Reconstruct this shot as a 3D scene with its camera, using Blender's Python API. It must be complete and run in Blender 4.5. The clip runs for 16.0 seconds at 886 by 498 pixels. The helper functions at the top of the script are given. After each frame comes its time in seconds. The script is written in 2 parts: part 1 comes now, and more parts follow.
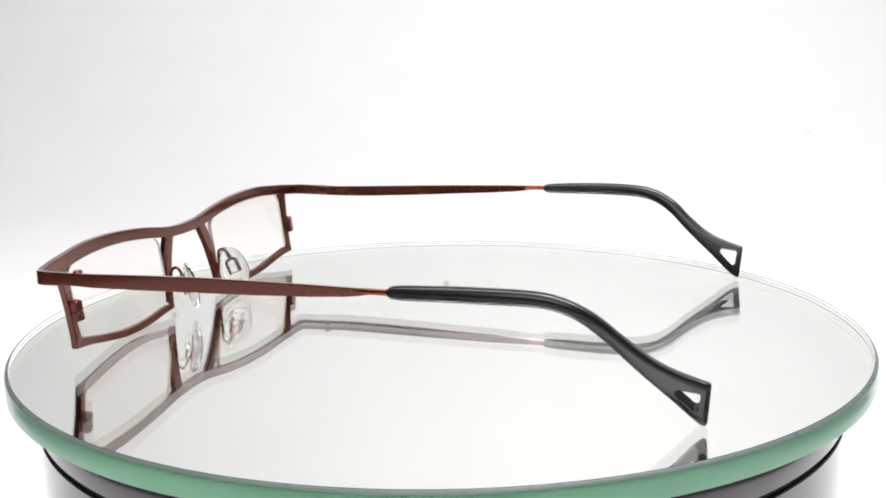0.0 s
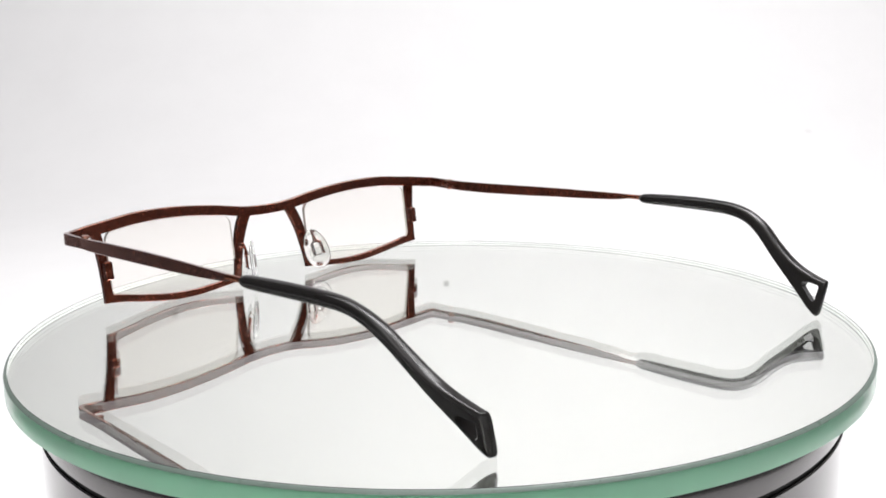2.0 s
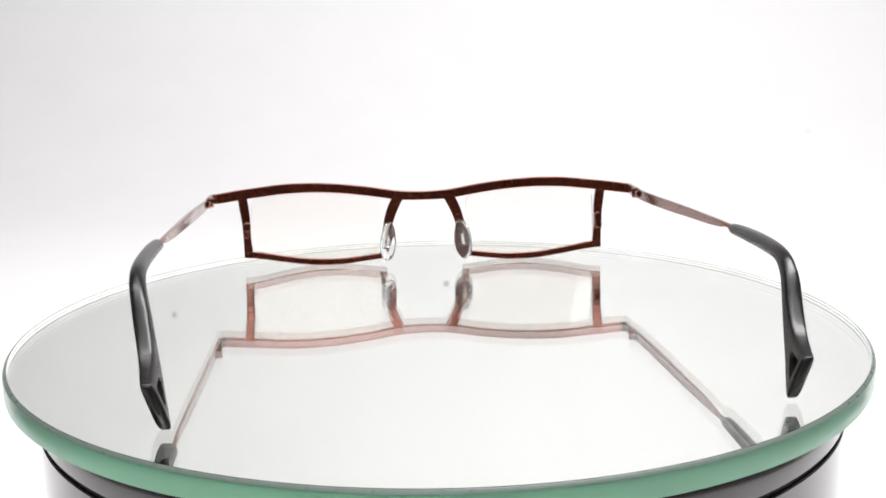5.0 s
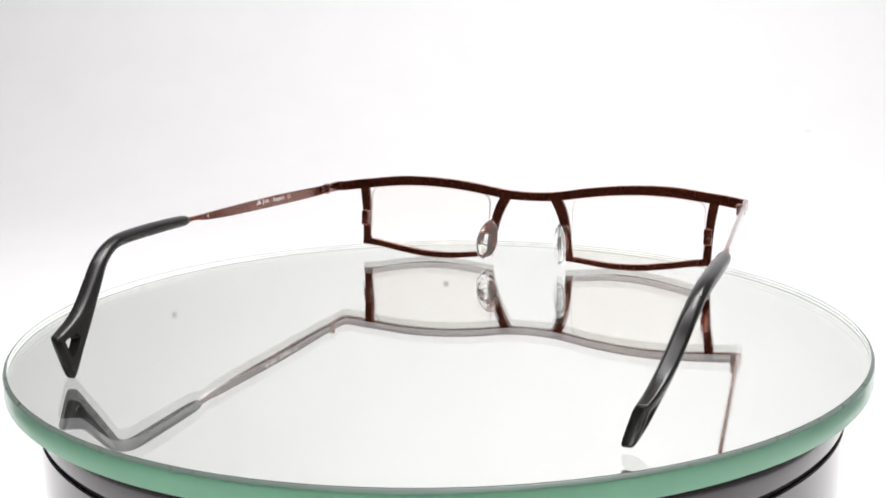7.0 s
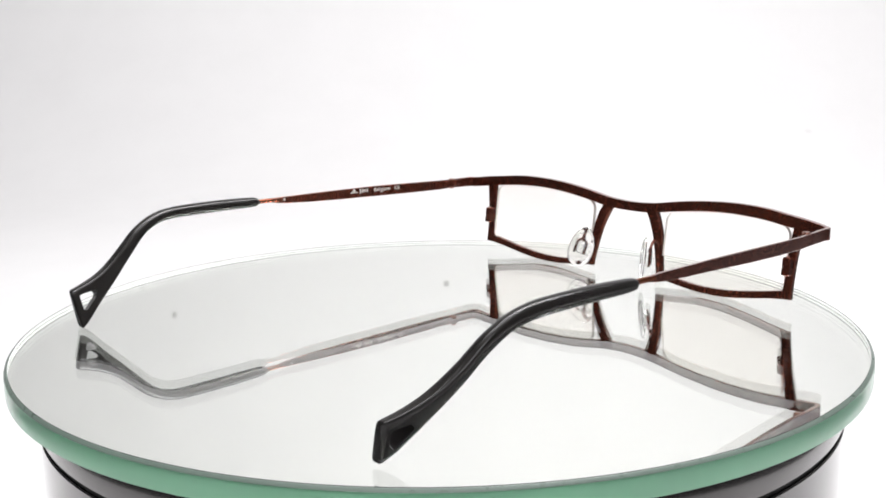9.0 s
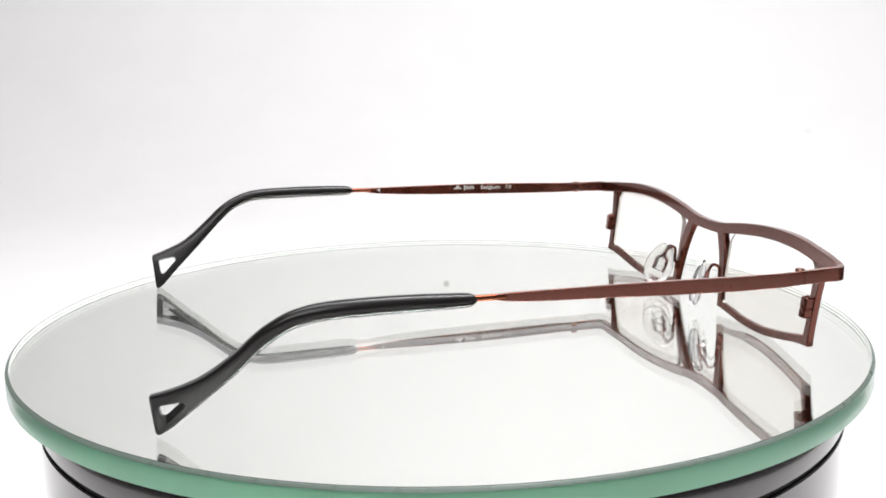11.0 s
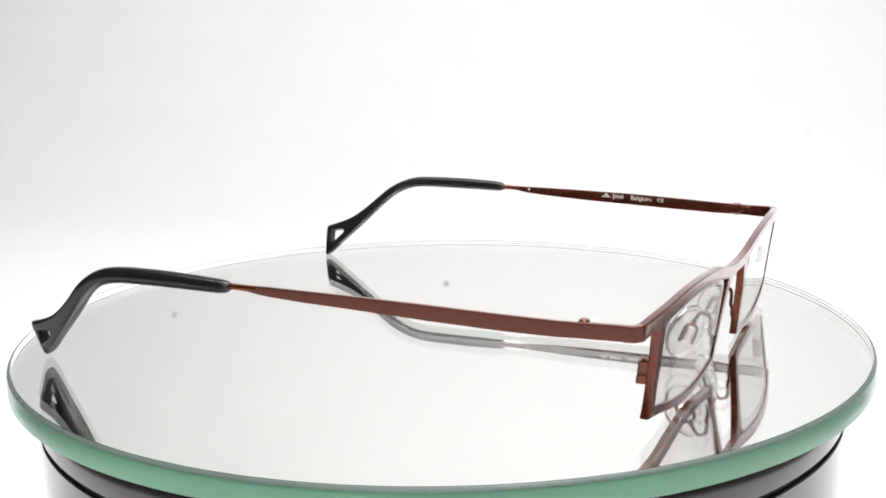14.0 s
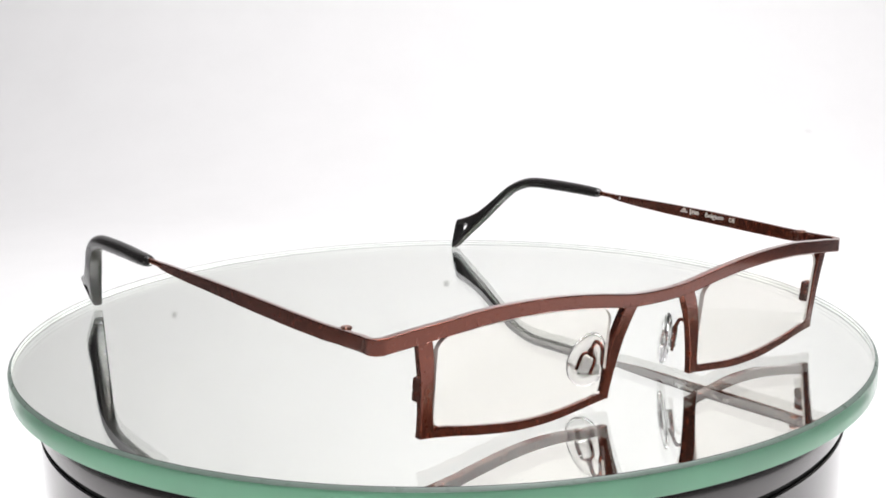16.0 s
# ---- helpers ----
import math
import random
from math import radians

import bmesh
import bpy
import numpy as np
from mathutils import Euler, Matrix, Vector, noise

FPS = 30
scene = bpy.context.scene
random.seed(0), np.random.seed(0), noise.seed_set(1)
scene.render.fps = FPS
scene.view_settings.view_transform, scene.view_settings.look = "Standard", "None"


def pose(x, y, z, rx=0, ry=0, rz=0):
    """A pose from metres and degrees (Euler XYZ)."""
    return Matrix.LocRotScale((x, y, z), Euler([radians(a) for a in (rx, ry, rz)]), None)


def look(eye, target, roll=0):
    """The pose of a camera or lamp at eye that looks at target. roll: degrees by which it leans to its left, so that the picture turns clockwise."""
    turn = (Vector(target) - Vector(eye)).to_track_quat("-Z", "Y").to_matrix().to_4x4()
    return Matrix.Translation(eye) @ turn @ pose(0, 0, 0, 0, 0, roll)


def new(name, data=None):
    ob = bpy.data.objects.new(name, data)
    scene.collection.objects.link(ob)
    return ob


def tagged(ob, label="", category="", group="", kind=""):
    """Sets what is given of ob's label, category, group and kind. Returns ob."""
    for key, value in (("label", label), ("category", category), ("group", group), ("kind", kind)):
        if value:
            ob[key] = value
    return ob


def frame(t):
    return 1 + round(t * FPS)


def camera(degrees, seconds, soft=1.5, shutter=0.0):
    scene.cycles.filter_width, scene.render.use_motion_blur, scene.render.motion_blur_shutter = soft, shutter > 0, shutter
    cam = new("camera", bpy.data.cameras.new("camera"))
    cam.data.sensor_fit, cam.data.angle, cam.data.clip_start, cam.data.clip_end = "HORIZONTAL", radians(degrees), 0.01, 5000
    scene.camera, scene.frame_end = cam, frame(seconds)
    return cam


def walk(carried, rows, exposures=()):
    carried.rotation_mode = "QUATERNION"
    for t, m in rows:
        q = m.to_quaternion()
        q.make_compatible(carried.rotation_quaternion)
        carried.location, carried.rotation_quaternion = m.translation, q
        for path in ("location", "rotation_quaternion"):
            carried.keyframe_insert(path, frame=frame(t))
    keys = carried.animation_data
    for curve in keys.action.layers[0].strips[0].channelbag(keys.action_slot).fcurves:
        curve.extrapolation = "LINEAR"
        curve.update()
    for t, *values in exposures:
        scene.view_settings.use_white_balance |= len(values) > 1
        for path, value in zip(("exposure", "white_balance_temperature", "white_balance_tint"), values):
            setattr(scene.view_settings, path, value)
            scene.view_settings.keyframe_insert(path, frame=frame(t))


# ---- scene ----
# A still camera before a slowly turning mirror-glass disc that carries a pair of spectacles.
cam = camera(43.85, 16.0, soft=1.75)
CAMERA_POSE = pose(0, -0.28, 0.07714, 90 - 11.723, 0, -0.156) @ pose(0, 0, 0, 0, 0, -0.882)
walk(cam, [(0.0, CAMERA_POSE), (16.0, CAMERA_POSE)])

# ---- light: a dim studio, a bright white sweep, an overhead softbox, an added front fill, two lamps on the sweep ----
world = bpy.data.worlds.new("studio_dark")
scene.world = world
world.use_nodes = True
world.node_tree.nodes["Background"].inputs[0].default_value = (0.9, 0.92, 1.0, 1)
world.node_tree.nodes["Background"].inputs[1].default_value = 0.05
scene.view_settings.exposure = 0.0


def area_lamp(name, eye, target, sx, sy, watts, colour=(1, 1, 1)):
    data = bpy.data.lights.new(name, "AREA")
    data.shape, data.size, data.size_y, data.energy, data.color = "RECTANGLE", sx, sy, watts, colour
    ob = new(name, data)
    ob.matrix_world = look(eye, target)
    return ob


area_lamp("overhead_softbox_light", (0.08, 0.02, 1.05), (0.04, -0.06, 0), 1.0, 0.7, 6.9, (1.0, 0.995, 1.0))
# Unseen fill, added to brighten camera-facing metal and the sides of the black tips
area_lamp("front_fill_light", (-0.08, -0.66, 0.60), (0, 0, 0.0), 0.5, 0.45, 2.6, (1.0, 0.995, 1.0))
area_lamp("backdrop_light", (0.35, 0.20, 0.80), (0.18, 0.60, 0.0), 0.7, 0.25, 8.25, (1.0, 0.985, 1.0))
area_lamp("backdrop_light", (-0.40, 0.20, 1.04), (-0.24, 0.85, 0.06), 0.7, 0.25, 3.0, (1.0, 0.985, 1.0))


# ---- materials ----
def material(name):
    m = bpy.data.materials.new(name)
    m.use_nodes = True
    nt = m.node_tree
    return m, nt, nt.nodes["Principled BSDF"]


def noise_into(nt, scale, detail=4.0, rough=0.6, stretch=(1, 1, 1)):
    co = nt.nodes.new("ShaderNodeTexCoord")
    mp = nt.nodes.new("ShaderNodeMapping")
    mp.inputs["Scale"].default_value = stretch
    nz = nt.nodes.new("ShaderNodeTexNoise")
    nz.inputs["Scale"].default_value = scale
    nz.inputs["Detail"].default_value = detail
    nz.inputs["Roughness"].default_value = rough
    nt.links.new(co.outputs["Object"], mp.inputs[0])
    nt.links.new(mp.outputs[0], nz.inputs["Vector"])
    return nz.outputs["Fac"]


def ramp(nt, fac, stops):
    r = nt.nodes.new("ShaderNodeValToRGB")
    while len(r.color_ramp.elements) < len(stops):
        r.color_ramp.elements.new(0.5)
    for e, (p, c) in zip(r.color_ramp.elements, stops):
        e.position, e.color = p, (*c, 1)
    nt.links.new(fac, r.inputs[0])
    return r.outputs[0]


def bump(nt, bsdf, fac, strength, distance):
    b = nt.nodes.new("ShaderNodeBump")
    b.inputs["Strength"].default_value = strength
    b.inputs["Distance"].default_value = distance
    nt.links.new(fac, b.inputs["Height"])
    nt.links.new(b.outputs[0], bsdf.inputs["Normal"])


def grey(v):
    return (v, v, v)


def plain(name, colour, roughness, metallic=0.0, grain=900.0, spread=0.12, relief=0.00002, strength=0.2, vary=0.06):
    """A surface with fine grain and broad tone changes."""
    m, nt, b = material(name)
    lo = tuple(c * (1 - spread) for c in colour)
    hi = tuple(min(1, c * (1 + spread)) for c in colour)
    broad = ramp(nt, noise_into(nt, grain / 12), [(0.3, lo), (0.7, hi)])
    nt.links.new(broad, b.inputs["Base Color"])
    fine = noise_into(nt, grain)
    nt.links.new(ramp(nt, fine, [(0.25, grey(max(0, roughness - vary))), (0.75, grey(roughness + vary))]), b.inputs["Roughness"])
    b.inputs["Metallic"].default_value = metallic
    if strength > 0.03:
        bump(nt, b, fine, strength, relief)
    return m


def clear(name, colour, ior=1.5, roughness=0.0):
    m, nt, b = material(name)
    b.inputs["Base Color"].default_value = (*colour, 1)
    b.inputs["Transmission Weight"].default_value = 1.0
    b.inputs["IOR"].default_value = ior
    b.inputs["Roughness"].default_value = roughness
    return m


BRONZE = plain("brown_lacquered_metal", (0.182, 0.041, 0.0195), 0.26, 0.92, 1500, 0.06, 0.00001, 0.02, 0.03)
BRONZE.node_tree.nodes["Principled BSDF"].inputs["Coat Weight"].default_value = 1.0
BRONZE.node_tree.nodes["Principled BSDF"].inputs["Coat Roughness"].default_value = 0.08
BRONZE.node_tree.nodes["Principled BSDF"].inputs["Coat IOR"].default_value = 1.5
COPPER = plain("bare_copper_wire", (0.32, 0.105, 0.055), 0.25, 1.0, 2600, 0.1, 0.00001, 0.2)
BLACK = plain("black_acetate", (0.017, 0.0155, 0.015), 0.28, 0.0, 600, 0.1, 0.0, 0.0)
BLACK.node_tree.links.remove(BLACK.node_tree.nodes["Principled BSDF"].inputs["Roughness"].links[0])
BLACK.node_tree.nodes["Principled BSDF"].inputs["Roughness"].default_value = 0.24
BLACK.node_tree.nodes["Principled BSDF"].inputs["Specular IOR Level"].default_value = 0.42
PRINT = plain("white_print", (0.60, 0.58, 0.56), 0.55, 0.0, 3000, 0.05)
STEEL = plain("screw_steel", (0.32, 0.16, 0.12), 0.28, 1.0, 3000, 0.1)
LENS = clear("demo_lens_plastic", (1.0, 0.978, 0.950), 1.28)
PAD = clear("clear_silicone", (0.985, 0.985, 0.985), 1.35, 0.07)
PAD.node_tree.nodes["Principled BSDF"].inputs["Transmission Weight"].default_value = 0.97
GLASS = clear("float_glass", (0.993, 1.0, 0.993), 1.52)
SILVER = plain("silvered_backing", (0.972, 0.99, 0.955), 0.0, 1.0, 40, 0.006, 0.0, 0.0)
for node in [n for n in SILVER.node_tree.nodes if n.type == "BUMP"]:
    SILVER.node_tree.nodes.remove(node)
SILVER.node_tree.links.remove(SILVER.node_tree.nodes["Principled BSDF"].inputs["Roughness"].links[0])
SILVER.node_tree.nodes["Principled BSDF"].inputs["Roughness"].default_value = 0.0
EDGE = plain("polished_green_glass_edge", (0.31, 0.63, 0.44), 0.35, 0.0, 260, 0.10, 0.00002, 0.05)
EDGE.node_tree.nodes["Principled BSDF"].inputs["Coat Weight"].default_value = 1.0
EDGE.node_tree.nodes["Principled BSDF"].inputs["Coat Roughness"].default_value = 0.2
EDGE.node_tree.nodes["Principled BSDF"].inputs["IOR"].default_value = 1.52
EDGE.node_tree.nodes["Principled BSDF"].inputs["Transmission Weight"].default_value = 0.5
BEVEL = plain("ground_green_glass_bevel", (0.165, 0.215, 0.185), 0.3, 0.0, 400, 0.08, 0.00002, 0.15)
BEVEL.node_tree.nodes["Principled BSDF"].inputs["IOR"].default_value = 1.52
# Near-black colour that paints the dark lines seen through the far rim
RIM_LINE = plain("painted_dark_rim_line", (0.035, 0.038, 0.038), 0.7, 0.0, 400, 0.08)
DRUM = plain("black_satin_drum", (0.10, 0.094, 0.094), 0.18, 1.0, 700, 0.05, 0.00001, 0.02, 0.012)
DRUM.node_tree.nodes["Principled BSDF"].inputs["Coat Weight"].default_value = 1.0
DRUM.node_tree.nodes["Principled BSDF"].inputs["Coat Roughness"].default_value = 0.08
LENS_EDGE = plain("ground_lens_edge", (0.66, 0.63, 0.60), 0.5, 0.0, 900, 0.05)
# Opaque pale colour in place of the bright reflection inside the glass rim
INNER_WALL = plain("pale_wall_for_reflection", (0.74, 0.76, 0.75), 0.5, 0.0, 400, 0.02)
GROOVE = plain("groove_black", (0.004, 0.004, 0.004), 0.7, 0.0, 7.0)
SWEEP = plain("white_paper_sweep", (0.81, 0.805, 0.805), 0.75, 0.0, 220, 0.012, 0.00005, 0.1)
SIDE = plain("added_grey_side_wall", (0.16, 0.16, 0.16), 0.8, 0.0, 60, 0.1)


def soft_spots(mat, places):
    """Soft grey spots added to the paper colour, standing in for fixed specks: (x, y, z, radius, depth)."""
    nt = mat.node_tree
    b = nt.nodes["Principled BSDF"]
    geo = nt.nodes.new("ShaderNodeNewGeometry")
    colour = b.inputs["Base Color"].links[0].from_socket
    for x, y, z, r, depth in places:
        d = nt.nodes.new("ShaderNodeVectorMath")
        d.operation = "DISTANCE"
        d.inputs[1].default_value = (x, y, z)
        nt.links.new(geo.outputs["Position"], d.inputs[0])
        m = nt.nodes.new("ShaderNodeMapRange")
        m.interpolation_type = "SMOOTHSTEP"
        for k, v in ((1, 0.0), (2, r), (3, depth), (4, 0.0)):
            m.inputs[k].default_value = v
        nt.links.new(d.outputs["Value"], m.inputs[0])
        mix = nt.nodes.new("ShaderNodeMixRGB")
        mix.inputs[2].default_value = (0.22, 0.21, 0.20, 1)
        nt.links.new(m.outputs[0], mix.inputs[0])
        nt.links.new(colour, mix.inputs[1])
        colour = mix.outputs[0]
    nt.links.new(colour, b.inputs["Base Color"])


soft_spots(SWEEP, [(0.0071, 1.05, 0.2412, 0.0062, 0.8), (-0.3329, 1.05, 0.2756, 0.0060, 0.62), (-0.3699, 1.05, 0.2408, 0.0060, 0.25),
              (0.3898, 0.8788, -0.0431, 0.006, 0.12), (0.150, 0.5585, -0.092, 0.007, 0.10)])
WALL = plain("dark_grey_studio_wall", (0.07, 0.07, 0.072), 0.8, 0.0, 60, 0.15)


# ---- helpers for meshes ----
def finish(name, bm, mat, parent=None, label="", smooth=True, sharp=35):
    bmesh.ops.recalc_face_normals(bm, faces=bm.faces[:])
    mesh = bpy.data.meshes.new(name)
    bm.to_mesh(mesh)
    bm.free()
    if smooth:
        mesh.polygons.foreach_set("use_smooth", [True] * len(mesh.polygons))
        mesh.set_sharp_from_angle(angle=radians(sharp))
    mesh.materials.append(mat)
    ob = new(name, mesh)
    ob.parent = parent
    if label:
        tagged(ob, label)
    return ob


def part(name, bm, mat, parent, label="", sharp=35):
    return finish(name, bm, mat, parent, label, True, sharp)


def spline(points, steps):
    """A smooth line through points, with even steps between each pair."""
    p = [np.array(q, float) for q in points]
    p = [2 * p[0] - p[1]] + p + [2 * p[-1] - p[-2]]
    out = []
    for i in range(1, len(p) - 2):
        for k in range(steps):
            u = k / steps
            a, b, c, d = p[i - 1:i + 3]
            out.append(0.5 * (2 * b + (c - a) * u + (2 * a - 5 * b + 4 * c - d) * u * u + (3 * b - a - 3 * c + d) * u ** 3))
    out.append(p[-2])
    return out


def loft(bm, rings, closed=False):
    """Skin a list of rings of equal length; the two ends are capped."""
    rows = [[bm.verts.new(tuple(q)) for q in r] for r in rings]
    n = len(rows[0])
    pairs = list(zip(rows, rows[1:])) + ([(rows[-1], rows[0])] if closed else [])
    for a, b in pairs:
        for i in range(n):
            bm.faces.new((a[i], a[(i + 1) % n], b[(i + 1) % n], b[i]))
    if not closed:
        bm.faces.new(rows[0][::-1])
        bm.faces.new(rows[-1])
    return rows


def rounded_section(w, d, r, k=3):
    """A rounded rectangle of half-sizes w, d as (across, through) pairs."""
    out = []
    for cx, cy, a0 in ((w - r, d - r, 0), (r - w, d - r, 90), (r - w, r - d, 180), (w - r, r - d, 270)):
        for i in range(k + 1):
            a = radians(a0 + 90 * i / k)
            out.append((cx + r * math.cos(a), cy + r * math.sin(a)))
    return out


def lathe(bm, profile, n=192, ring=False):
    rows = [[(r * math.cos(2 * math.pi * i / n), r * math.sin(2 * math.pi * i / n), z) for i in range(n)] for r, z in profile]
    return loft(bm, rows, closed=ring)


def tube(bm, points, radius, n=10, steps=5):
    line = spline(points, steps)
    rings = []
    side = None
    for i, q in enumerate(line):
        d = Vector(line[min(i + 1, len(line) - 1)] - line[max(i - 1, 0)]).normalized()
        if side is None:
            side = d.orthogonal().normalized()
        side = (side - d * side.dot(d)).normalized()
        up = d.cross(side)
        r = radius(i / (len(line) - 1)) if callable(radius) else radius
        rings.append([Vector(q) + (side * math.cos(a) + up * math.sin(a)) * r for a in (2 * math.pi * k / n for k in range(n))])
    loft(bm, rings)


# ---- the setting: white sweep and dark studio ----
def build_studio():
    bm = bmesh.new()
    floor_z, back, r = -0.092, 1.05, 0.35
    prof = [(-0.62, floor_z)] + [(back - r + r * math.sin(radians(a)), floor_z + r - r * math.cos(radians(a))) for a in range(0, 91, 6)] + [(back, 1.7)]
    prof = prof[:1] + [(0.16, floor_z), (0.34, floor_z)] + prof[1:]
    # Unseen front taper, added: arms reflect dark table beside the disc, white paper before it
    wide = lambda y: 0.365 - 0.41 * y if y < 0.2 else 1.12
    inner = [[bm.verts.new((k * wide(y), y, z)) for y, z in prof] for k in (-1, 1)]
    outer = [[bm.verts.new((k * wide(y), y + (0.004 if z > floor_z + 0.01 else 0), z - 0.004)) for y, z in prof] for k in (-1, 1)]
    for i in range(len(prof) - 1):
        bm.faces.new((inner[0][i], inner[1][i], inner[1][i + 1], inner[0][i + 1]))
        bm.faces.new((outer[0][i], outer[0][i + 1], outer[1][i + 1], outer[1][i]))
        for s in (0, 1):
            bm.faces.new((inner[s][i], outer[s][i], outer[s][i + 1], inner[s][i + 1]))
    for i in (0, -1):
        bm.faces.new((inner[0][i], inner[1][i], outer[1][i], outer[0][i]))
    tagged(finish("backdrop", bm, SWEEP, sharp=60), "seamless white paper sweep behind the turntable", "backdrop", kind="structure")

    def slab(name, lo, hi, label, cat, mat=WALL):
        b = bmesh.new()
        bmesh.ops.create_cube(b, size=1)
        for v in b.verts:
            v.co = Vector([lo[k] + (v.co[k] + 0.5) * (hi[k] - lo[k]) for k in range(3)])
        tagged(finish(name, b, mat, smooth=False), label, cat, kind="structure")
    slab("floor", (-1.6, -2.0, -0.2), (1.6, 1.6, -0.1), "grey studio table and floor", "floor")
    slab("ceiling", (-1.6, -2.0, 2.0), (1.6, 1.6, 2.1), "grey studio ceiling", "ceiling")
    slab("wall_north", (-1.6, 1.6, -0.2), (1.6, 1.7, 2.1), "grey studio wall behind the sweep", "wall")
    slab("wall_south", (-1.6, -2.1, -0.2), (1.6, -2.0, 2.1), "grey studio wall", "wall")
    # Unseen side walls, added; west is darker so that the right arm reflects dark
    slab("wall_west", (-1.25, -1.99, -0.0995), (-1.15, 1.59, 1.99), "unseen dark grey side wall, added to darken reflections", "wall", WALL)
    slab("wall_east", (1.15, -1.99, -0.0995), (1.25, 1.59, 1.99), "unseen grey side wall, added for reflections", "wall", SIDE)


build_studio()

# ---- the turntable ----
DISC_R, DISC_T = 0.1073, 0.0054
DISC_X, DISC_Y = 0.0, -0.0006


def build_turntable():
    base = tagged(new("turntable"), "black satin round turntable drum on a white paper sweep", "turntable")
    base.location = (0, 0, -0.092)
    bm = bmesh.new()
    lathe(bm, [(0.0995, 0.0), (0.1010, 0.002), (0.1010, 0.0755), (0.1007, 0.0758), (0.06, 0.0758)])
    part("drum", bm, DRUM, base)
    bm = bmesh.new()
    lathe(bm, [(0.1003, 0.0757), (0.1003, 0.0772), (0.06, 0.0772), (0.06, 0.0757)], ring=True)
    part("groove", bm, GROOVE, base, "thin black groove between drum and platter")

    disc = tagged(new("glass_disc"), "round mirror-backed clear glass disc with pale green edge", "glass disc")
    bm = bmesh.new()
    lathe(bm, [(0.05, -0.0150), (0.1007, -0.0150), (0.1010, -0.0147), (0.1010, -0.0064), (0.1005, -0.0056), (0.05, -0.0056)])
    part("platter", bm, DRUM, disc, "black satin platter ring")
    shift = Matrix.Translation((DISC_X, DISC_Y, 0))

    def off(bm):
        bmesh.ops.transform(bm, matrix=shift, verts=bm.verts[:])
        return bm
    r, t = DISC_R, DISC_T
    bm = bmesh.new()
    lathe(bm, [(r - 0.0009, -t + 0.0002), (r - 0.0009, -t + 0.0010), (r - 0.0009, -0.0012), (r - 0.0009, 0.0)])
    # Wall strips at top and bottom painted dark for the shaded rim lines
    for f in bm.faces:
        f.material_index = 0 if len(f.verts) > 4 else 1 if -t + 0.0010 < f.calc_center_median().z < -0.0012 else 2
    plate = part("glass_plate", off(bm), GLASS, disc, "clear glass plate", 30)
    plate.data.materials.append(INNER_WALL)
    plate.data.materials.append(RIM_LINE)
    plate.visible_shadow = False
    bm = bmesh.new()
    lathe(bm, [(r - 0.00095, -t + 0.0003), (r - 0.00095, -t + 0.0005)])
    part("mirror_backing", off(bm), SILVER, disc, "silvered mirror backing", 30)
    bm = bmesh.new()
    lathe(bm, [(r - 0.00085, -0.0001), (r - 0.0005, -0.0003), (r - 0.00012, -0.00075), (r - 0.0007, -0.00078), (r - 0.00085, -0.00078)], ring=True)
    part("bevel", off(bm), BEVEL, disc, "ground darker green bevel")
    bm = bmesh.new()
    lathe(bm, [(r - 0.00085, -0.0008), (r - 0.00012, -0.0008), (r, -0.0012), (r, -t + 0.0002), (r - 0.0002, -t), (r - 0.00085, -t)], ring=True)
    part("edge", off(bm), EDGE, disc, "polished pale green glass edge").visible_shadow = False
    return disc


DISC = build_turntable()

# ---- the spectacles; millimetres, x from wearer's left to right, y backwards, z up from the glass ----
LIFT = 0.6
TO_DISC = Matrix.Translation((-0.06812, 0.02284, 0.0)) @ Matrix.Rotation(radians(72.17), 4, "Z") @ Matrix.Diagonal((0.001, -0.001, 0.001, 1))
SPECS = tagged(new("eyeglasses"), "brown metal rectangular eyeglasses with black temple tips, unfolded", "eyeglasses")


def spec(name, bm, mat, label="", parent=None, sharp=35):
    for v in bm.verts:
        v.co.z += LIFT
    bmesh.ops.transform(bm, matrix=TO_DISC, verts=bm.verts[:])
    ob = part(name, bm, mat, parent or SPECS, label, sharp)
    if mat == BRONZE:
        # flat faces stay flat up to their rounded edges
        weighted = ob.modifiers.new("weighted", "WEIGHTED_NORMAL")
        weighted.keep_sharp = True
    return ob


def face_y(x, z):
    """The bowed, leaning sheet in which the front lies."""
    return -4.1 + 3.6 * (abs(x) / 68) ** 3.5 + 0.13 * (21 - z)


THICK = 0.88


def bar_rings(edge_a, edge_b, half=THICK, r=0.25, steps=5):
    """The sections of a flat strip of the front between two edges given as (x, z)."""
    a, b = spline(edge_a, steps), spline(edge_b, steps)
    rings = []
    for p, q in zip(a, b):
        mid, across = (p + q) / 2, (p - q) / 2
        w = np.linalg.norm(across)
        u = across / w
        ring = []
        for s, d in rounded_section(w, half, r):
            x, z = mid + u * s
            ring.append((x, face_y(x, z) + d, z))
        rings.append(ring)
    return rings


def bar(bm, edge_a, edge_b, half=THICK, r=0.25, steps=5):
    loft(bm, bar_rings(edge_a, edge_b, half, r, steps))


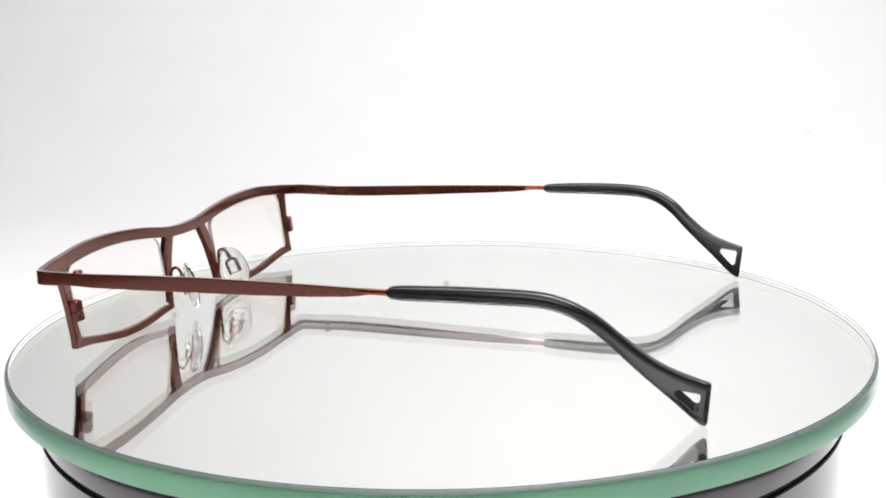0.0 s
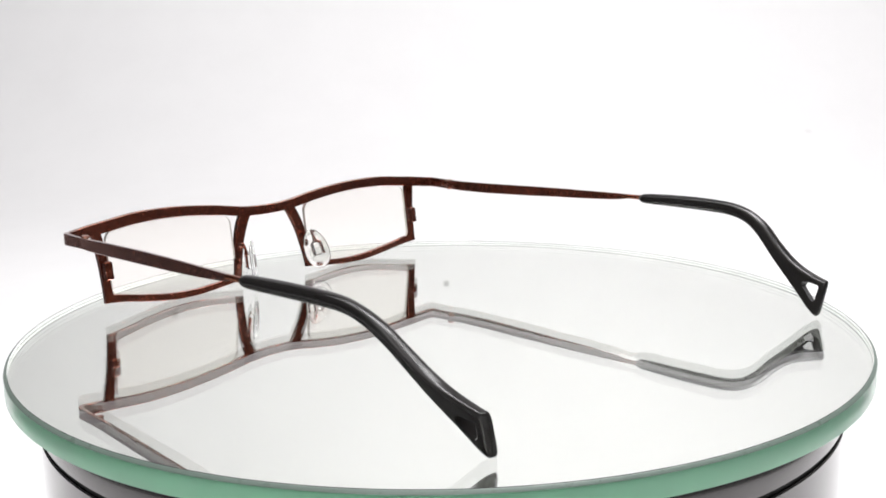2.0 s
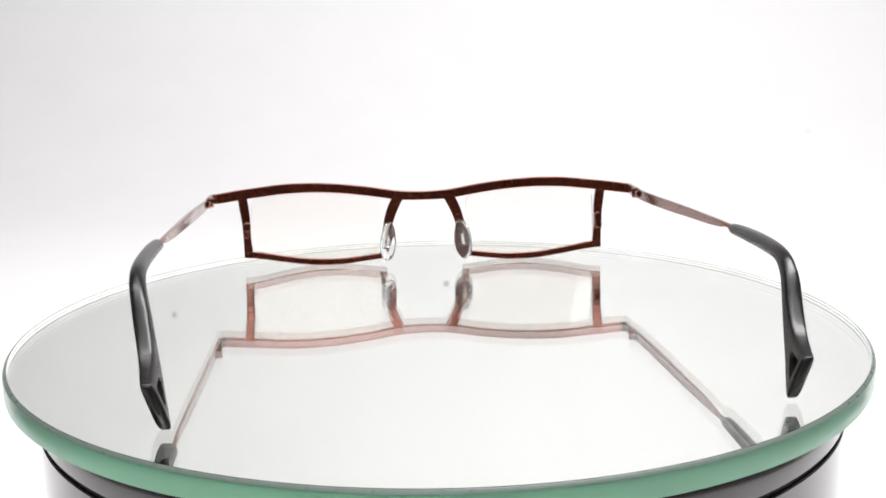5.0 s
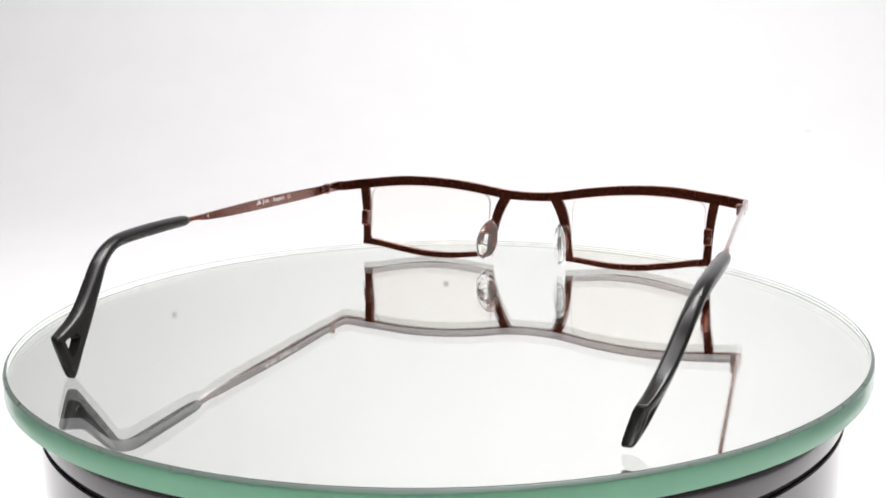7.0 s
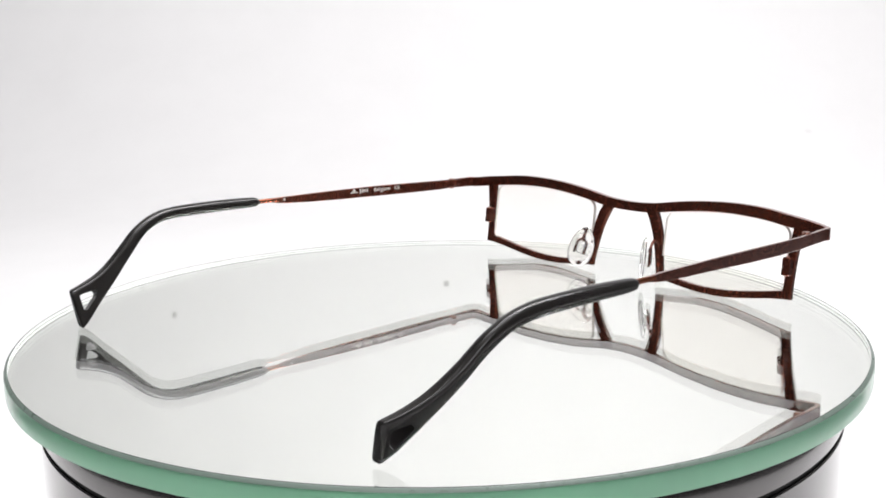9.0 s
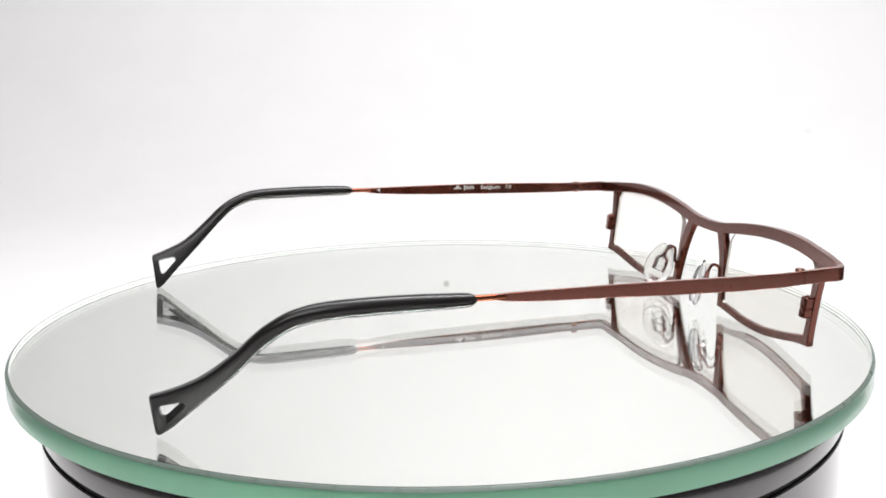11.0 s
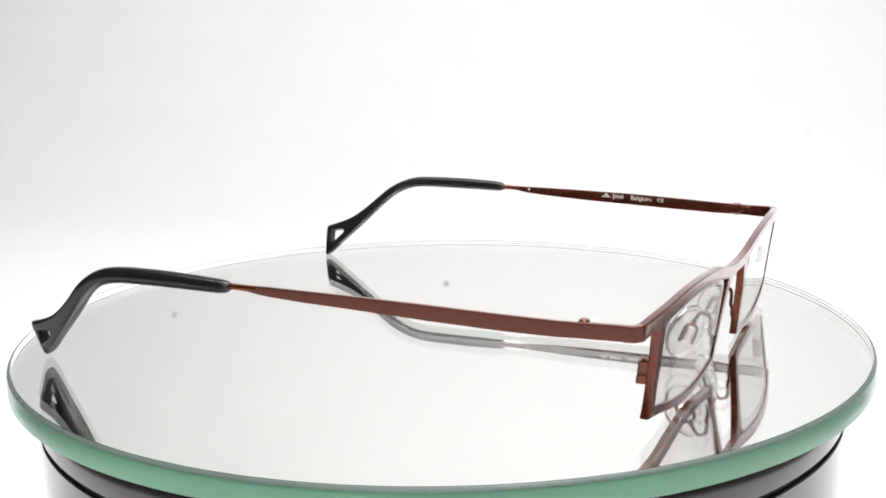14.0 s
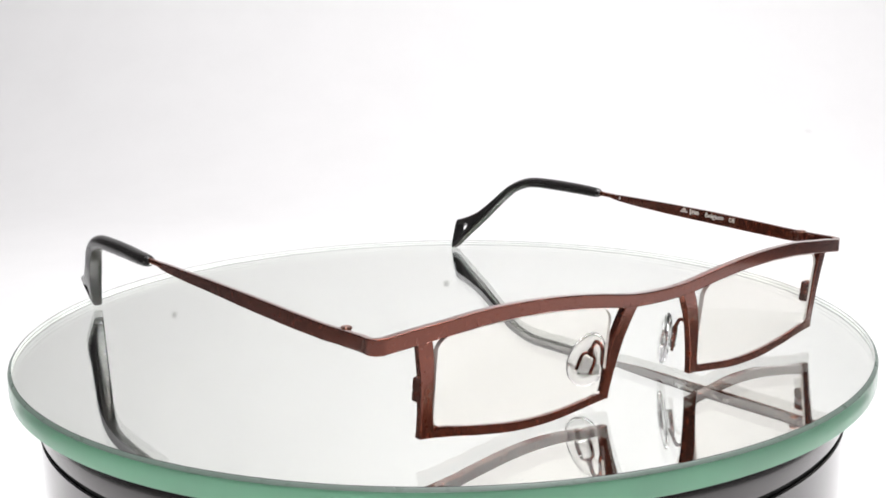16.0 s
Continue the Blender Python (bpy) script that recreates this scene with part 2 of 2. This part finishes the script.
def corner_rings(s):
    """The endpiece: round the corner of the front and back to the hinge."""
    r, a0 = 2.1, 10
    cx, cy = 65.9 - r * math.sin(radians(a0)), face_y(65.9, 22) + r * math.cos(radians(a0))
    drop = -0.1 if s > 0 else 0.1
    runs = [(cx + r * math.sin(radians(a)), cy - r * math.cos(radians(a)), 20.38 + drop * a / 90, 23.48 + drop * a / 90, THICK - 0.0025 * a, a) for a in range(a0, 91, 8)]
    lows, tops = ((20.3, 20.25, 20.17), (23.36, 23.3, 23.22)) if s > 0 else ((20.48, 20.58, 20.73), (23.55, 23.55, 23.57))
    runs += [(abs(temple_x(s, y)) + 0.04, y, lo, hi, h, 90) for y, lo, hi, h in zip((2.6, 5.0, 9.0), lows, tops, (0.64, 0.6, 0.56))]
    rings = []
    for x, y, lo, hi, half, a in runs:
        ca, sa = math.cos(radians(a)), math.sin(radians(a))
        rings.append([(s * (x - d * sa), y + d * ca, (lo + hi) / 2 + w) for w, d in rounded_section((hi - lo) / 2, half, 0.25)])
    return rings


# temple lines seen from above: distance from the middle along y
TEMPLE_LINE = {
    -1: np.array(spline([(0, 67.55), (9.6, 67.9), (45, 69.2), (83.6, 70.6), (96, 70.6), (106, 70.3), (115, 69.7), (121, 68.8), (126.5, 67.3), (131.5, 65.85), (137, 64.3), (144, 62.6), (150, 61.2)], 8)),
    1: np.array(spline([(0, 67.3), (9.6, 67.9), (45, 70.3), (83.6, 72.9), (96, 73.2), (106, 73.25), (115, 72.95), (120, 72.4), (124, 71.65), (128.5, 70.5), (134, 69.0), (139.5, 67.5), (144, 66.3), (150, 64.9)], 8)),
}


def temple_x(s, y):
    return s * float(np.interp(y, TEMPLE_LINE[s][:, 0], TEMPLE_LINE[s][:, 1]))


def build_front():
    bm = bmesh.new()
    # brow bar, from hinge to hinge
    up = [(65.5, 23.55), (60, 24.3), (55, 24.8), (46, 25.7), (37, 25.8), (28, 25.3), (18.5, 24.2), (9.3, 22.7), (4, 22.25)]
    lo = [(65.5, 20.42), (60, 21.1), (55, 21.7), (46, 22.65), (37, 22.9), (28, 22.45), (18.5, 21.3), (9.3, 19.8), (4, 19.45)]
    upper = [(-x, z) for x, z in up] + [(0, 22.15)] + up[::-1]
    lower = [(-x, z) for x, z in lo] + [(0, 19.4)] + lo[::-1]
    loft(bm, corner_rings(-1)[::-1] + bar_rings(upper, lower, steps=4) + corner_rings(1))
    for s in (-1, 1):
        m = lambda pts: [(s * x, z) for x, z in pts]
        # outer post
        bar(bm, m([(59.8, 22.6), (59.1, 18), (58.5, 13.5), (58.2, 8), (58.1, 2.9)]), m([(56.9, 22.8), (56.2, 18), (55.9, 13.5), (55.8, 8), (55.2, 3.4)]), THICK - 0.04)
        # inner post
        bar(bm, m([(6.0, 20.9), (7.9, 17.6), (9.8, 13.2), (11.2, 8), (12.2, 3), (12.4, 0.9)]), m([(10.0, 20.9), (11.8, 17.2), (13.0, 13.2), (13.9, 8), (14.5, 3.6), (15.4, 1.4)]), THICK - 0.02)
        # bottom bar
        bar(bm, m([(57.9, 4.6), (54.5, 4.55), (50, 3.7), (45, 2.75), (36, 1.5), (26.5, 1.3), (16.5, 2.3), (13.6, 2.6)]),
            m([(58.1, 2.75), (55.7, 2.55), (50.6, 1.8), (45.6, 0.85), (36.5, -0.45), (27, -0.58), (17, 0.5), (12.6, 0.95)]), THICK)
    spec("front_frame", bm, BRONZE)


def build_lug(s):
    bm = bmesh.new()
    rings = []
    for z, g in ((9.4, 0.8), (9.7, 1.0), (11.3, 1.0), (11.45, 0.9), (11.65, 0.9), (11.8, 1.0), (13.9, 1.0), (14.2, 0.8)):
        y0 = face_y(57, z) + THICK
        rings.append([(s * (56.9 + 1.2 * g * a), y0 + 0.95 + 1.15 * g * b, z) for a, b in rounded_section(1.0, 1.0, 0.35)])
    loft(bm, rings)
    lug = spec("closing_block", bm, BRONZE, "small two-piece rim closing block")
    bm = bmesh.new()
    tube(bm, [(s * 56.9, face_y(57, 12) + 1.8, 14.1), (s * 56.9, face_y(57, 12) + 1.8, 14.45)], lambda u: 0.62 - 0.12 * u, 12, 2)
    spec("screw", bm, STEEL, "tiny closing screw", lug)


def lens_top(x):
    return float(np.interp(x, [12, 18.5, 28, 37, 46, 55, 58], [20.2, 21.25, 22.35, 22.8, 22.55, 21.65, 21.3]))


def lens_bottom(x):
    return float(np.interp(x, [12, 16.5, 26.5, 36, 45, 50, 54.5, 58], [2.7, 2.05, 1.1, 1.3, 2.5, 3.4, 4.25, 4.4]))


def build_lens(s):
    x0, x1, r = 13.9, 55.55, 2.6
    bm = bmesh.new()
    rows = []
    xs = [x0 + 0.04 + r * (1 - math.cos(radians(a))) for a in range(0, 90, 9)] + list(np.linspace(x0 + r, x1 - r, 26)) + [x1 - 0.04 - r * (1 - math.cos(radians(a))) for a in range(81, -1, -9)]
    for x in xs:
        e = min(x - x0, x1 - x)
        cut = r - math.sqrt(max(0, r * r - (r - e) ** 2)) if e < r else 0
        zt, zb = lens_top(x) - cut, lens_bottom(x) + cut * 0.75
        front, back = [], []
        for k in range(13):
            z = zb + (zt - zb) * k / 12
            y = face_y(x, z)
            front.append((s * x, y - 0.6, z))
            back.append((s * x, y + 0.6, z))
        rows.append(front + back[::-1])
    loft(bm, rows)
    bm.normal_update()
    for f in bm.faces:
        f.material_index = 1 if abs(f.normal.y) < 0.5 else 0
    lens = spec("lens", bm, LENS, "clear faintly warm demo lens", sharp=50)
    lens.data.materials.append(LENS_EDGE)
    lens.visible_shadow = False


def build_pad(s):
    c = Vector((s * 12.0, 4.6, 7.5))
    n = Vector((-s * 0.78, 0.61, 0.10)).normalized()
    tall = Vector((s * 0.30, 0.20, -1.0))
    tall = (tall - n * tall.dot(n)).normalized()
    wide = n.cross(tall)
    bm = bmesh.new()
    rings = []
    for f, d in ((0.25, -0.75), (0.70, -0.72), (0.86, -0.62), (0.96, -0.40), (1.0, -0.05), (0.97, 0.3), (0.86, 0.62), (0.66, 0.86), (0.4, 1.0), (0.12, 1.05)):
        rings.append([c + n * d + tall * (6.4 * f * math.cos(a)) + wide * (3.9 * f * math.sin(a) * (1 + 0.14 * math.cos(a))) for a in (2 * math.pi * k / 36 for k in range(36))])
    loft(bm, rings)
    pad = spec("nose_pad", bm, PAD, "clear silicone oval nose pad", sharp=60)
    pad.visible_shadow = False
    # square clear boss held between the prongs of the clip
    back = c - n * 0.72
    bm = bmesh.new()
    rings = [[back - n * h + tall * (1.75 * a * g) + wide * (0.95 * b * g) for a, b in rounded_section(1.0, 1.0, 0.22)] for h, g in ((0.0, 1.12), (0.4, 1.0), (1.5, 1.0), (1.75, 0.85))]
    loft(bm, rings)
    spec("boss", bm, PAD, "clear square mounting boss", pad)
    # flat forked clip: two prongs, a yoke and a stem
    base = back - n * 1.0
    bm = bmesh.new()
    tube(bm, [base + tall * 2.1 - wide * 1.45, base - tall * 0.6 - wide * 1.45, base - tall * 1.6 - wide * 1.25, base - tall * 2.15 - wide * 0.5, base - tall * 2.25,
              base - tall * 2.15 + wide * 0.5, base - tall * 1.6 + wide * 1.25, base - tall * 0.6 + wide * 1.45, base + tall * 2.1 + wide * 1.45], 0.37, 8, 4)
    tube(bm, [base - tall * 2.0, base - tall * 2.6, base - tall * 3.4], lambda u: 0.75 - 0.25 * u, 8, 3)
    spec("clip", bm, BRONZE, "copper-brown forked pad clip", pad)
    # the arm climbs from the inner post, loops over and comes down to the clip
    bm = bmesh.new()
    post = Vector((s * 13.0, face_y(12.6, 6.5) + 0.5, 6.4))
    stem = base - tall * 3.3
    tube(bm, [post, post + Vector((s * 0.1, 1.0, 1.6)), post + Vector((s * 0.1, 0.9, 3.6)), post + Vector((0, 1.2, 5.3)), (stem + post + Vector((0, 1.6, 6.4))) / 2 + Vector((0, 0, 0.7)), stem], 0.43, 10, 6)
    spec("pad_arm", bm, BRONZE, "bent brown pad arm")
    bm = bmesh.new()
    tube(bm, [post + Vector((0, -0.1, -2.2)), post + Vector((0, 0.3, -1.0)), post + Vector((0, 0.35, 0.2)), post + Vector((0, 0.1, 1.2))], lambda u: 0.8 - 0.35 * abs(u - 0.5), 10, 4)
    spec("pad_arm_foot", bm, BRONZE)


def soft(v, p):
    """Rounds a circle towards a square as p falls below 1."""
    return math.copysign(abs(v) ** p, v)


def pierced(bm, cut):
    """The first body with the second taken out of it."""
    made = []
    for body in (bm, cut):
        mesh = bpy.data.meshes.new("body")
        body.to_mesh(mesh)
        body.free()
        made.append(new("body", mesh))
    mod = made[0].modifiers.new("cut", "BOOLEAN")
    mod.operation, mod.solver, mod.object = "DIFFERENCE", "EXACT", made[1]
    mesh = bpy.data.meshes.new_from_object(made[0].evaluated_get(bpy.context.evaluated_depsgraph_get()))
    out = bmesh.new()
    out.from_mesh(mesh)
    for ob in made:
        bpy.data.objects.remove(ob)
    return out


def flat_run(bm, stations, r=0.22):
    """A flat upright strip; stations of (x, y, z_low, z_high, half_thickness, turn of its across-axis)."""
    rings = []
    for x, y, lo, hi, h, turn in stations:
        ca, sa = math.cos(radians(turn)), math.sin(radians(turn))
        rings.append([(x + d * ca, y + d * sa, (lo + hi) / 2 + w) for w, d in rounded_section((hi - lo) / 2, h, min(r, h * 0.6, (hi - lo) * 0.3))])
    loft(bm, rings)


def build_temple(s):
    # hinge knuckles and screw on the inner side
    bm = bmesh.new()
    hx = temple_x(s, 9.5) - s * 1.05
    hz = 0.3 if s < 0 else -0.2
    tube(bm, [(hx, 9.3, 20.9 + hz), (hx, 9.3, 23.3 + hz)], 0.9, 14, 3)
    hinge = spec("hinge", bm, BRONZE)
    bm = bmesh.new()
    tube(bm, [(hx, 9.3, 23.25 + hz), (hx, 9.3, 23.7 + hz)], lambda u: 1.15 - 0.25 * u, 14, 2)
    tube(bm, [(hx, 9.3, 20.4 + hz), (hx, 9.3, 21.0 + hz)], lambda u: 0.7 + 0.35 * u, 14, 2)
    spec("screw", bm, STEEL, "domed hinge screw", hinge)
    bm = bmesh.new()
    flat_run(bm, [(hx + s * 0.4, 5.6, 21.4 + hz, 22.9 + hz, 0.5, 0), (hx + s * 0.3, 6.4, 21.3 + hz, 23.0 + hz, 0.55, 0), (hx + s * 0.3, 11.6, 21.3 + hz, 23.0 + hz, 0.55, 0), (hx + s * 0.45, 12.6, 21.4 + hz, 22.9 + hz, 0.45, 0)])
    spec("hinge_leaf", bm, BRONZE, "", hinge)
    # flat tapering side arm
    bm = bmesh.new()
    st = []
    left = ((8.7, 20.75, 23.55), (14, 20.65, 23.7), (25, 20.9, 24.15), (40, 21.35, 24.65), (55, 21.85, 24.85), (66, 22.35, 24.9), (74, 22.9, 24.9), (77, 23.25, 24.87), (79, 23.65, 24.8))
    right = ((8.7, 20.2, 23.2), (14, 20.0, 23.1), (25, 20.15, 23.35), (40, 20.75, 23.85), (55, 21.55, 24.25), (66, 22.05, 24.45), (74, 22.6, 24.6), (77, 22.95, 24.6), (79, 23.35, 24.55))
    for y, lo, hi in (left if s < 0 else right):
        st.append((temple_x(s, y), y, lo, hi, 0.52, 0))
    flat_run(bm, st)
    arm = spec("side_arm", bm, BRONZE)
    bm = bmesh.new()
    tube(bm, [(temple_x(s, y), y, (24.22 if s < 0 else 23.9) + 0.02 * (y - 77)) for y in (77, 79, 81, 84.5)], 0.66, 12, 3)
    spec("wire", bm, COPPER, "bare copper wire neck", arm)
    # black tip: sleeve, bend and flared end, cut through by a triangular hole
    if s < 0:
        up = [(83.0, 24.9), (83.5, 25.3), (85.4, 25.9), (94, 26.3), (103, 26.45), (111.8, 26.3), (116.7, 25.55), (121.0, 23.9), (124.7, 21.6), (128.4, 18.4), (132.1, 15.25), (134.9, 13.15), (137.0, 11.95), (139.2, 10.95), (141.8, 10.0), (144.0, 9.25), (145.0, 8.95), (145.4, 8.5)]
        lo = [(83.0, 23.9), (83.5, 23.5), (85.4, 23.0), (94, 23.1), (103, 23.15), (111.8, 23.1), (116.6, 22.4), (121.1, 20.4), (124.8, 17.4), (128.5, 13.9), (132.2, 10.3), (134.8, 7.9), (136.8, 6.0), (138.9, 4.0), (141.1, 1.75), (143.1, -0.1), (144.2, -0.6), (144.7, -0.1)]
    else:
        up = [(83.0, 24.4), (83.5, 24.8), (85.4, 25.3), (94.7, 25.8), (104, 25.95), (113, 25.6), (118.6, 24.4), (122.7, 22.3), (125.5, 20.25), (128.9, 17.0), (132.4, 14.15), (134.8, 12.5), (136.8, 11.45), (138.9, 10.6), (141.4, 9.75), (143.8, 9.1), (144.8, 8.85), (145.2, 8.4)]
        lo = [(83.0, 23.3), (83.5, 22.9), (85.4, 22.4), (94.7, 22.4), (104, 22.35), (113, 22.0), (118.6, 20.6), (122.5, 18.2), (125.2, 15.9), (128.6, 12.65), (132.1, 9.6), (134.6, 7.5), (136.6, 5.75), (138.8, 3.75), (141.1, 1.75), (143.0, 0.45), (144.0, 0.05), (144.5, 0.5)]
    hw = [0.75, 1.1, 1.6, 1.75, 1.75, 1.75, 1.76, 1.8, 1.82, 1.84, 1.8, 1.74, 1.68, 1.62, 1.58, 1.5, 1.4, 0.95]
    a, b = spline(up, 5), spline(lo, 5)
    wide = spline([(h, 0) for h in hw], 5)
    bm = bmesh.new()
    rings = []
    for p, q, h in zip(a, b, wide):
        mid, acr = (p + q) / 2, (p - q) / 2
        x = temple_x(s, mid[0])
        e = 1.0 - 0.6 * min(1, max(0, (mid[0] - 118) / 17))
        lean = s * 0.32 * min(1, max(0, (mid[0] - 114) / 12))
        rings.append([(x + h[0] * soft(math.cos(t), e) + lean * acr[1] * soft(math.sin(t), e), mid[0] + acr[0] * soft(math.sin(t), e), mid[1] + acr[1] * soft(math.sin(t), e)) for t in (2 * math.pi * (k + 0.5) / 40 for k in range(40))])
    loft(bm, rings)
    bmesh.ops.recalc_face_normals(bm, faces=bm.faces[:])
    corners = [(143.6, 7.4), (139.0, 8.2), (138.5, 7.0), (142.3, 2.9), (143.1, 3.2)]
    hole = []
    for i, c in enumerate(corners):
        c, p, n = np.array(c), np.array(corners[i - 1]), np.array(corners[(i + 1) % len(corners)])
        for w0, w1, w2 in ((0.14, 0.86, 0), (0.04, 0.92, 0.04), (0, 0.86, 0.14)):
            hole.append(w0 * p + w1 * c + w2 * n)
    cut = bmesh.new()
    loft(cut, [[(temple_x(s, 141) + d, y, z - s * 0.32 * d) for y, z in hole] for d in (-8, 8)])
    bmesh.ops.recalc_face_normals(cut, faces=cut.faces[:])
    spec("temple_tip", pierced(bm, cut), BLACK, "black satin plastic temple tip, flared end with a triangular hole", sharp=50)


def build_printing():
    """White marks on the inner face of the wearer's left side arm."""
    def words(text, y, z, size):
        cu = bpy.data.curves.new("lettering", "FONT")
        cu.body, cu.size, cu.align_x, cu.align_y = text, size, "CENTER", "CENTER"
        cu.extrude = 0.006
        cu.offset = 0.02
        tmp = new("lettering", cu)
        mesh = bpy.data.meshes.new_from_object(tmp.evaluated_get(bpy.context.evaluated_depsgraph_get()))
        bpy.data.objects.remove(tmp)
        bm = bmesh.new()
        bm.from_mesh(mesh)
        for v in bm.verts:
            u, w, d = v.co
            u *= 1.18
            v.co = Vector((temple_x(-1, y - u) + 0.515 + d, y - u, z + w - 0.015 * u))
        spec("lettering", bm, PRINT, "small white printed lettering")

    def marks(polys, y, z, name):
        bm = bmesh.new()
        for poly in polys:
            lo = [bm.verts.new((temple_x(-1, y - u) + 0.505, y - u, z + w)) for u, w in poly]
            hi = [bm.verts.new((temple_x(-1, y - u) + 0.525, y - u, z + w)) for u, w in poly]
            bm.faces.new(hi)
            bm.faces.new(lo[::-1])
            for i in range(len(poly)):
                bm.faces.new((lo[i - 1], lo[i], hi[i], hi[i - 1]))
        spec(name, bm, PRINT, "small white printed mark")

    words("54", 75.0, 24.1, 1.5)
    words("Belgium", 38.0, 23.4, 1.75)
    words("CE", 32.0, 23.2, 1.45)
    box = lambda u0, u1, w0, w1: [(u0, w0), (u1, w0), (u1, w1), (u0, w1)]
    marks([box(-1.6, -1.2, -0.9, 0.7), box(-0.9, -0.5, -0.6, 0.4), box(-0.2, 0.2, -0.6, 0.4), box(0.5, 0.9, -0.6, 0.4), box(1.2, 1.6, -0.6, 0.4)], 45.2, 23.7, "maker_mark")
    marks([[(-1.5, -0.5), (1.5, -0.5), (1.1, -0.15), (-1.1, -0.15)], [(-0.8, 0.0), (0.9, 0.0), (0.1, 0.9)]], 49.0, 23.75, "maker_mark")


build_front()
build_printing()
for side in (-1, 1):
    build_lug(side)
    build_lens(side)
    build_pad(side)
    build_temple(side)


def motions():
    rows = []
    for k in range(0, 33):
        t = k * 0.5
        rows.append((t, pose(0, 0, 0, 0, 0, -13.519 * t + 0.32 * (t / 10) ** 2)))
    walk(DISC, rows)
    walk(SPECS, rows)


motions()
